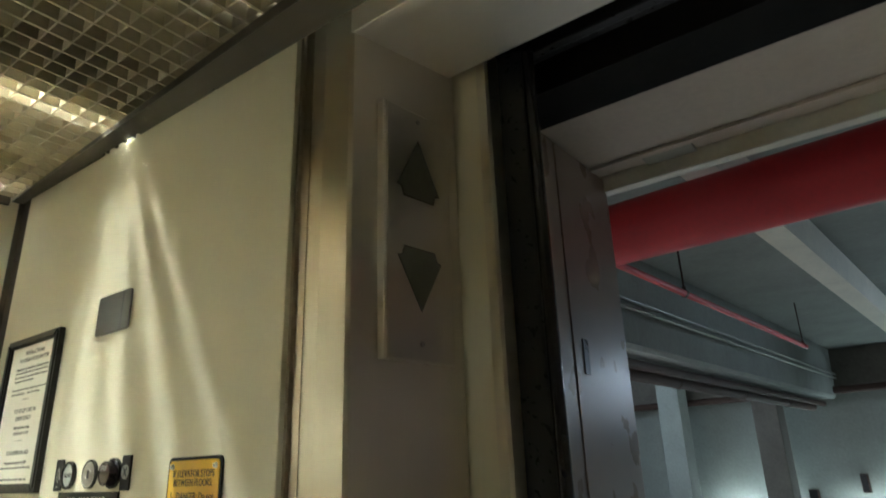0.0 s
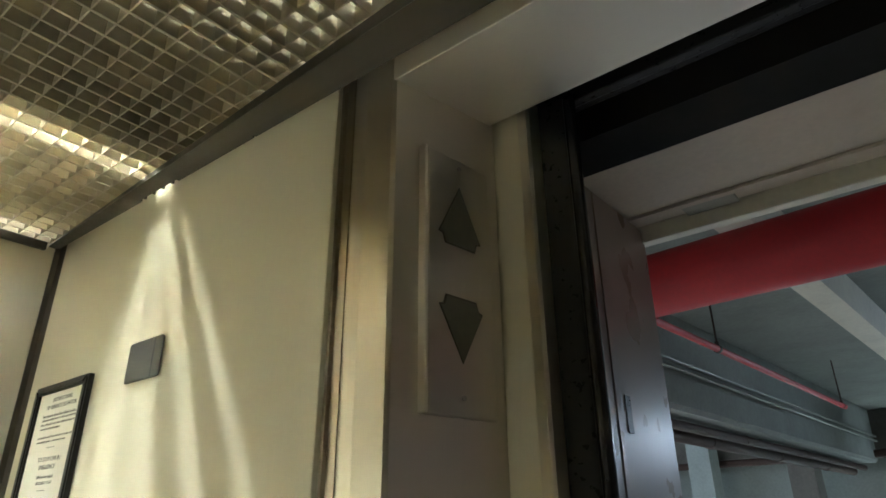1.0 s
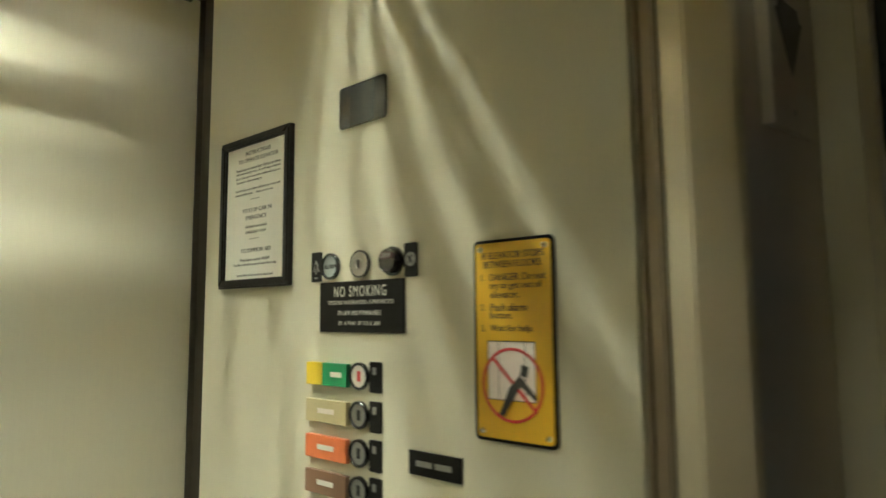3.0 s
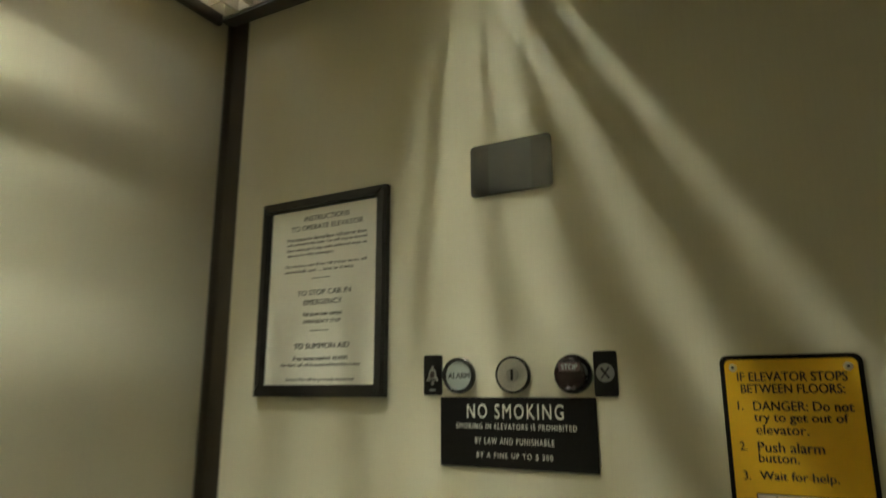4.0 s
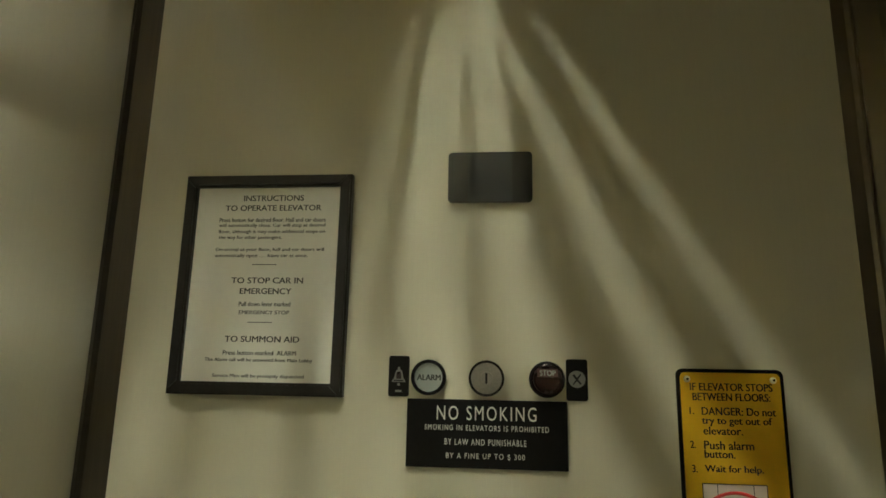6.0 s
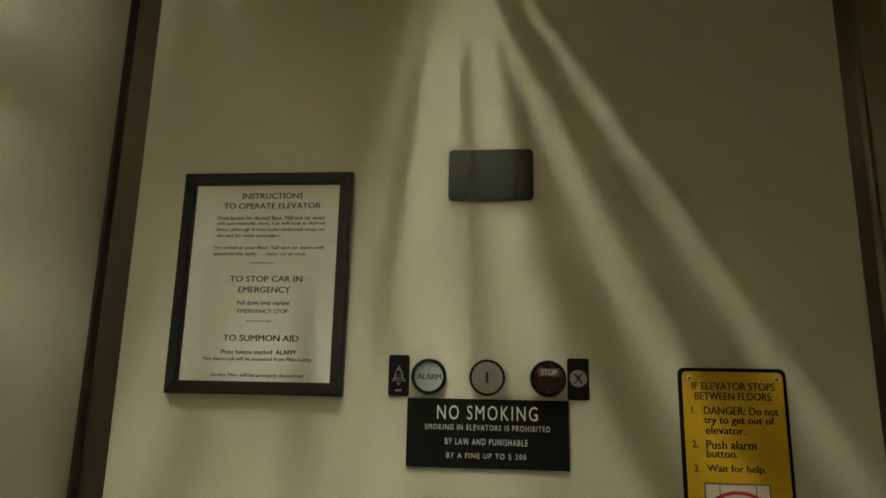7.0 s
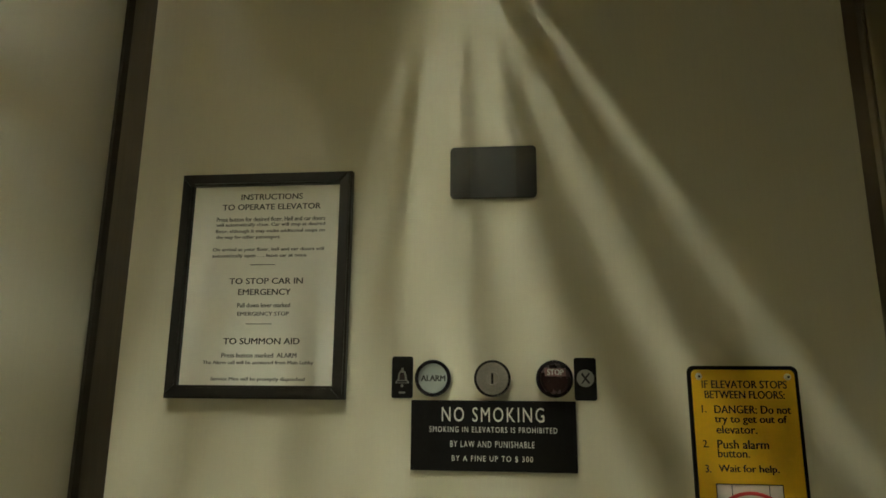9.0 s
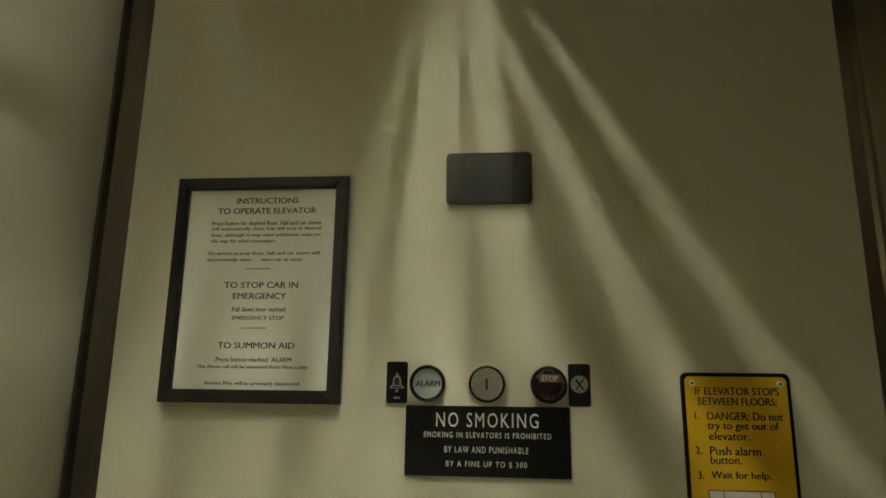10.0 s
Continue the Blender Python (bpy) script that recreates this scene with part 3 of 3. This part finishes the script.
for text, v, w, h in (("NO SMOKING", 0.20, 0.124, 0.0172), ("SMOKING IN ELEVATORS IS PROHIBITED", 0.415, 0.154, 0.0066), ("BY LAW AND PUNISHABLE", 0.62, 0.101, 0.0074), ("BY A FINE UP TO $ 300", 0.826, 0.097, 0.0074)):
    lettering(text, 0.0 if v < 0.5 else -0.001, 0.0825 * (1 - v), w, h, -0.0041, WHITE_FILL, board, bold=0.0, spread=1.25)

caution = thing("elevator_safety_sign", (-0.8548, W, 1.3015), "yellow safety sign with black rounded border and corner screws", "sign")
SW, SH = 0.063, 0.262
part("border", prism(rounded(-SW, SW, 0, SH, 0.008), -0.003, -0.0005, axis="y"), ENGRAVED_BLACK, caution, "black border plate")
panel = part("panel", prism(rounded(-SW + 0.0045, SW - 0.0045, 0.0045, SH - 0.0045, 0.006), -0.0042, -0.003, axis="y"), YELLOW, caution, "bright yellow printed panel")
for text, x, z, w, h in (
        ("IF ELEVATOR STOPS", 0.0005, 0.2405, 0.096, 0.0090), ("BETWEEN FLOORS:", 0.000, 0.2287, 0.090, 0.0090),
        ("1.", -0.0470, 0.2120, 0.005, 0.0085), ("DANGER: Do not", 0.0075, 0.2118, 0.0855, 0.0092), ("try to get out of", 0.0045, 0.1997, 0.0805, 0.0112), ("elevator.", -0.0120, 0.1890, 0.0455, 0.0092),
        ("2.", -0.0478, 0.1727, 0.006, 0.0085), ("Push alarm", -0.0064, 0.1724, 0.0570, 0.0098), ("button.", -0.0175, 0.1622, 0.0350, 0.0090),
        ("3.", -0.0472, 0.1450, 0.006, 0.0085), ("Wait for help.", -0.0023, 0.1445, 0.0665, 0.0105)):
    lettering(text, x, z, w, h, -0.0043, INK, panel)
picture = part("picture", a_box(-0.0395, 0.0335, -0.0047, -0.0043, 0.054, 0.1285), PINK_PRINT, panel, "pale square picture")
for x in (-0.0225, 0.0185):
    part("line", a_box(x - 0.0004, x + 0.0004, -0.0050, -0.0048, 0.055, 0.1275), INK, panel)
for z0, z1, x0, x1 in ((0.0535, 0.0545, -0.0395, 0.0335), (0.128, 0.129, -0.0395, 0.0335), (0.054, 0.1285, -0.040, -0.039), (0.054, 0.1285, 0.033, 0.034)):
    part("line", a_box(x0, x1, -0.0051, -0.0048, z0, z1), INK, panel)
part("ban_ring", ring(-0.002, 0.0735, -0.0056, -0.0048, 0.0475, 0.0435, sides=48), RED_PRINT, panel, "red prohibition ring")
part("ban_stroke", prism([(-0.034, 0.106), (-0.031, 0.109), (0.036, 0.043), (0.033, 0.040)], -0.0054, -0.0049, axis="y"), RED_PRINT, panel)
part("bar", prism([(-0.022, 0.036), (-0.015, 0.033), (0.006, 0.066), (0.018, 0.080), (0.010, 0.086), (-0.006, 0.070)], -0.0058, -0.0053, axis="y"), INK, panel)
part("bar", prism([(0.012, 0.072), (0.034, 0.055), (0.036, 0.060), (0.016, 0.080)], -0.0060, -0.0055, axis="y"), INK, panel)
part("bar", prism([(0.011, 0.086), (0.021, 0.084), (0.024, 0.097), (0.014, 0.100)], -0.0062, -0.0055, axis="y"), INK, panel)
for x in (-SW + 0.0125, SW - 0.0125):
    for z in (0.0125, SH - 0.0125):
        screw = part("screw", rod((x, -0.004, z), (x, -0.0075, z), 0.0042, r2=0.0026, sides=16), BRIGHT_SCREW, caution, smooth=True)
        part("socket", rod((x, -0.0074, z), (x, -0.0077, z), 0.0016, sides=6), INK, screw, "dark screw socket")

# floor buttons, each with a coloured name strip and a raised-figure plate
rows = ((1.370, (YELLOW_TAG, GREEN_TAG), "yellow and green name strip beside a floor button", BUTTON_FACE), (1.310, (TAN_TAG,), "tan name strip beside a floor button", BUTTON_GREY),
        (1.252, (ORANGE_TAG,), "orange name strip beside a floor button", BUTTON_GREY), (1.196, (BROWN_TAG,), "brown name strip beside a floor button", BUTTON_GREY))
for z, tags, label, bar_mat in rows:
    strip = thing("name_strip", (-1.225, W, z), label, "label", "name strips")
    if len(tags) == 2:
        part("strip", a_box(-0.052, -0.0105, -0.010, -0.0005, -0.019, 0.018, bevel=0.001), tags[0], strip, "yellow half")
        part("strip", a_box(-0.010, 0.052, -0.010, -0.0005, -0.019, 0.018, bevel=0.001), tags[1], strip, "green half")
    else:
        part("strip", a_box(-0.052, 0.052, -0.010, -0.0005, -0.019, 0.018, bevel=0.001), tags[0], strip)
    part("print_bar", a_box(-0.020 if len(tags) == 1 else 0.012, 0.022 if len(tags) == 1 else 0.040, -0.0104, -0.0101, -0.004, 0.004), WHITE_FILL if tags[0] is not TAN_TAG else PINK_PRINT, strip)
    knob = push_button(-1.150, z, 0.0215, WHITE_FILL if z > 1.36 else BUTTON_GREY, "round floor button with a black ring", "floor_button", "floor buttons")
    part("figure_bar", a_box(-0.004, 0.004, -0.0046, -0.0041, -0.008, 0.008), RED_PRINT if z > 1.36 else BLACK, knob)
    tab = symbol_plate(-1.1135, z, 0.027, 0.047, "small black plate with a raised figure", "figure plates")
    part("figure_bar", a_box(-0.005, 0.002, -0.0038, -0.0028, 0.004, 0.015), BUTTON_GREY, tab)
lower = thing("name_plate", (-0.9925, W, 1.255), "small black engraved plate with pale writing", "sign")
part("plate", a_box(-0.049, 0.049, -0.004, -0.0005, -0.017, 0.017, bevel=0.0008), ENGRAVED_BLACK, lower)
for x0, x1 in ((-0.034, -0.004), (0.002, 0.032)):
    part("print_bar", a_box(x0, x1, -0.0044, -0.0041, -0.004, 0.004), BUTTON_GREY, lower)

# ---- the garage beyond the door ----
G = pose(0, 0, 0, 0, 0, -4.4)
garage = bmesh.new()
box(garage, -9, 9, 1.9, 14, -0.3, -0.05)
solid("ground", garage, CONCRETE_PALE, "worn concrete garage floor", "floor", place=G)
solid("pavement", a_box(-6, 6, 0.862, 2.4, -0.06, -0.002), LANDING, "concrete landing before the elevator", "landing")
solid("ceiling_garage", a_box(-9, 9, 1.0, 14, 2.92, 3.15), CONCRETE, "painted concrete garage slab", "ceiling", place=G)
solid("wall_garage_end", a_box(-9, 9, 10.6, 10.9, -0.05, 2.915), CONCRETE, "stained concrete end wall of the garage", "wall", place=G)
solid("wall_garage_side", a_box(-6.3, -6.0, 1.3, 10.595, -0.05, 2.915), CONCRETE, "painted concrete side wall of the garage", "wall", place=G)
solid("wall_garage_side_far", a_box(6.0, 6.3, 1.3, 10.595, -0.05, 2.915), CONCRETE, "painted concrete side wall of the garage", "wall", place=G)
for x, mat, z, w, label in ((-0.86, RIB_PAINT, 2.74, 0.075, "pale narrow concrete ceiling rib"), (0.9, CONCRETE_PALE, 2.74, 0.075, "pale narrow concrete ceiling rib"), (2.7, CONCRETE_PALE, 2.74, 0.075, "pale narrow concrete ceiling rib")):
    rib = prism([(x - w, z), (x + w, z), (x + w + 0.035, 2.918), (x - w - 0.035, 2.918)], 1.5, 10.59, axis="y")
    solid("ceiling_rib", rib, mat, label, "beam", place=G)
solid("ceiling_beam", prism([(-2.55, 2.26), (-1.92, 2.26), (-1.89, 2.29), (-1.86, 2.918), (-2.60, 2.918)], 1.6, 10.0, axis="y"), CONCRETE, "deep painted concrete ceiling beam", "beam", place=G)
solid("ceiling_beam_cross", a_box(-5.99, 5.99, 10.02, 10.58, 2.42, 2.915, bevel=0.01), CONCRETE_DARK, "darker concrete beam with random stains across the far end", "beam", place=G)


def pipe(name, p, q, r, mat, label, collars=()):
    root = thing(name, p, label, "pipe")
    root.matrix_basis = G @ Matrix.Translation(p)
    d = Vector(q) - Vector(p)
    part("run", rod((0, 0, 0), d, r, sides=28), mat, root, smooth=True)
    for c in collars:
        a = d * c
        n = d.normalized() * r * 0.7
        part("coupling", rod(a - n, a + n, r * 1.12, sides=28), mat, root, smooth=True)
    return root


pipe("sprinkler_main", (-5.9, 2.62, 2.545), (5.9, 2.62, 2.545), 0.142, RED, "thick red painted sprinkler main under the slab", (0.30, 0.72))
branch = pipe("sprinkler_branch", (-1.43, 2.77, 2.51), (-1.43, 6.7, 2.51), 0.020, RED, "thin red sprinkler branch pipe on rod hangers", (0.97,))
for y in (3.82, 6.6):
    hanger = thing("pipe_hanger", (-1.43, y, 2.51), "thin rusty rod hanger with a clamp", "hanger", "pipe hangers")
    hanger.matrix_basis = G @ Matrix.Translation((-1.43, y, 2.51))
    part("clamp", rod((0, -0.012, 0), (0, 0.012, 0), 0.025), RUST, hanger, smooth=True)
    part("rod", rod((0, 0, 0.024), (0, 0, 0.408), 0.006, sides=10), RUST, hanger)
    part("nut", rod((0, 0, 0.024), (0, 0, 0.045), 0.012, sides=6), RUST, hanger)
for z in (2.52, 2.575):
    pipe("conduit", (-1.848, 1.7, z), (-1.848, 10.0, z), 0.013, CONDUIT, "galvanised conduit run along the beam", (0.2, 0.45, 0.7))
pipe("drain_pipe", (-2.20, 1.7, 2.175), (-2.20, 10.0, 2.175), 0.055, RUST, "dark rusty drain pipe under the ceiling beam", (0.25, 0.45, 0.65, 0.85))
pipe("drain_pipe", (-2.06, 1.7, 2.205), (-2.06, 10.0, 2.205), 0.035, RUST, "thin dark rusty pipe under the ceiling beam", (0.3, 0.5, 0.7))
pipe("drain_pipe", (-5.9, 9.9, 2.36), (5.9, 9.9, 2.36), 0.05, RUST, "dark rusty drain pipe along the far beam", (0.35, 0.5, 0.65))
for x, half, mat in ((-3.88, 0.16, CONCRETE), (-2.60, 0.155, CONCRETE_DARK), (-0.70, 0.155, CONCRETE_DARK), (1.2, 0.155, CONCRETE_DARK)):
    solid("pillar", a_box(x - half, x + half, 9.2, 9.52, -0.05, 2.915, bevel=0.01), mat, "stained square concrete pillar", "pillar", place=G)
for x, z, w, h in ((-2.53, 1.02, 0.06, 0.16), (-1.88, 1.17, 0.045, 0.24)):
    cabinet = thing("switch_box", (x, 10.6, z), "small dark metal switch box on the garage end wall", "switch box", "garage switch boxes")
    cabinet.matrix_basis = G @ Matrix.Translation((x, 10.6, z))
    part("case", a_box(-w, w, -0.09, -0.001, -h / 2, h / 2, bevel=0.006), RUST, cabinet)
    part("cover", a_box(-w + 0.008, w - 0.008, -0.098, -0.091, -h / 2 + 0.01, h / 2 - 0.01, bevel=0.003), BLACK, cabinet)


def garage_lamp(x, y, z, turn, glow=GLOW_GARAGE):
    m = G @ pose(x, y, z, 0, turn, 90)
    lamp = thing("unseen_strip_light", (x, y, z), "unseen fluorescent strip light added to the garage", "lamp", "garage strip lights")
    lamp.matrix_basis = m
    part("housing", a_box(-0.06, 0.06, -0.6, 0.6, 0.021, 0.07, bevel=0.004), WHITE_FILL, lamp)
    for y in (-0.4, 0.4):
        if turn == 0:
            part("stem", rod((0, y, 0.0695), (0, y, 2.9195 - z), 0.006, sides=8), RUST, lamp)
    part("tube", rod((0, -0.58, 0), (0, 0.58, 0), 0.016, sides=12), glow, lamp, smooth=True)
    return lamp


garage_lamp(0.9, 8.2, 2.5, 0, GLOW_FAR)
# Unseen lamp added low behind the post, lights landing and pipe underside.
garage_lamp(-2.6, 3.3, 1.95, 0, GLOW_LANDING_FILL)
garage_lamp(-4.2, 7.0, 2.5, 0, GLOW_FAR)
# Low lamps added out of view to brighten the foot of the end wall.
garage_lamp(-3.3, 10.45, 0.75, 180, GLOW_WALL_FILL)
garage_lamp(-1.6, 10.45, 0.75, 180, GLOW_WALL_FILL)
garage_lamp(0.6, 10.45, 0.75, 180, GLOW_WALL_FILL)
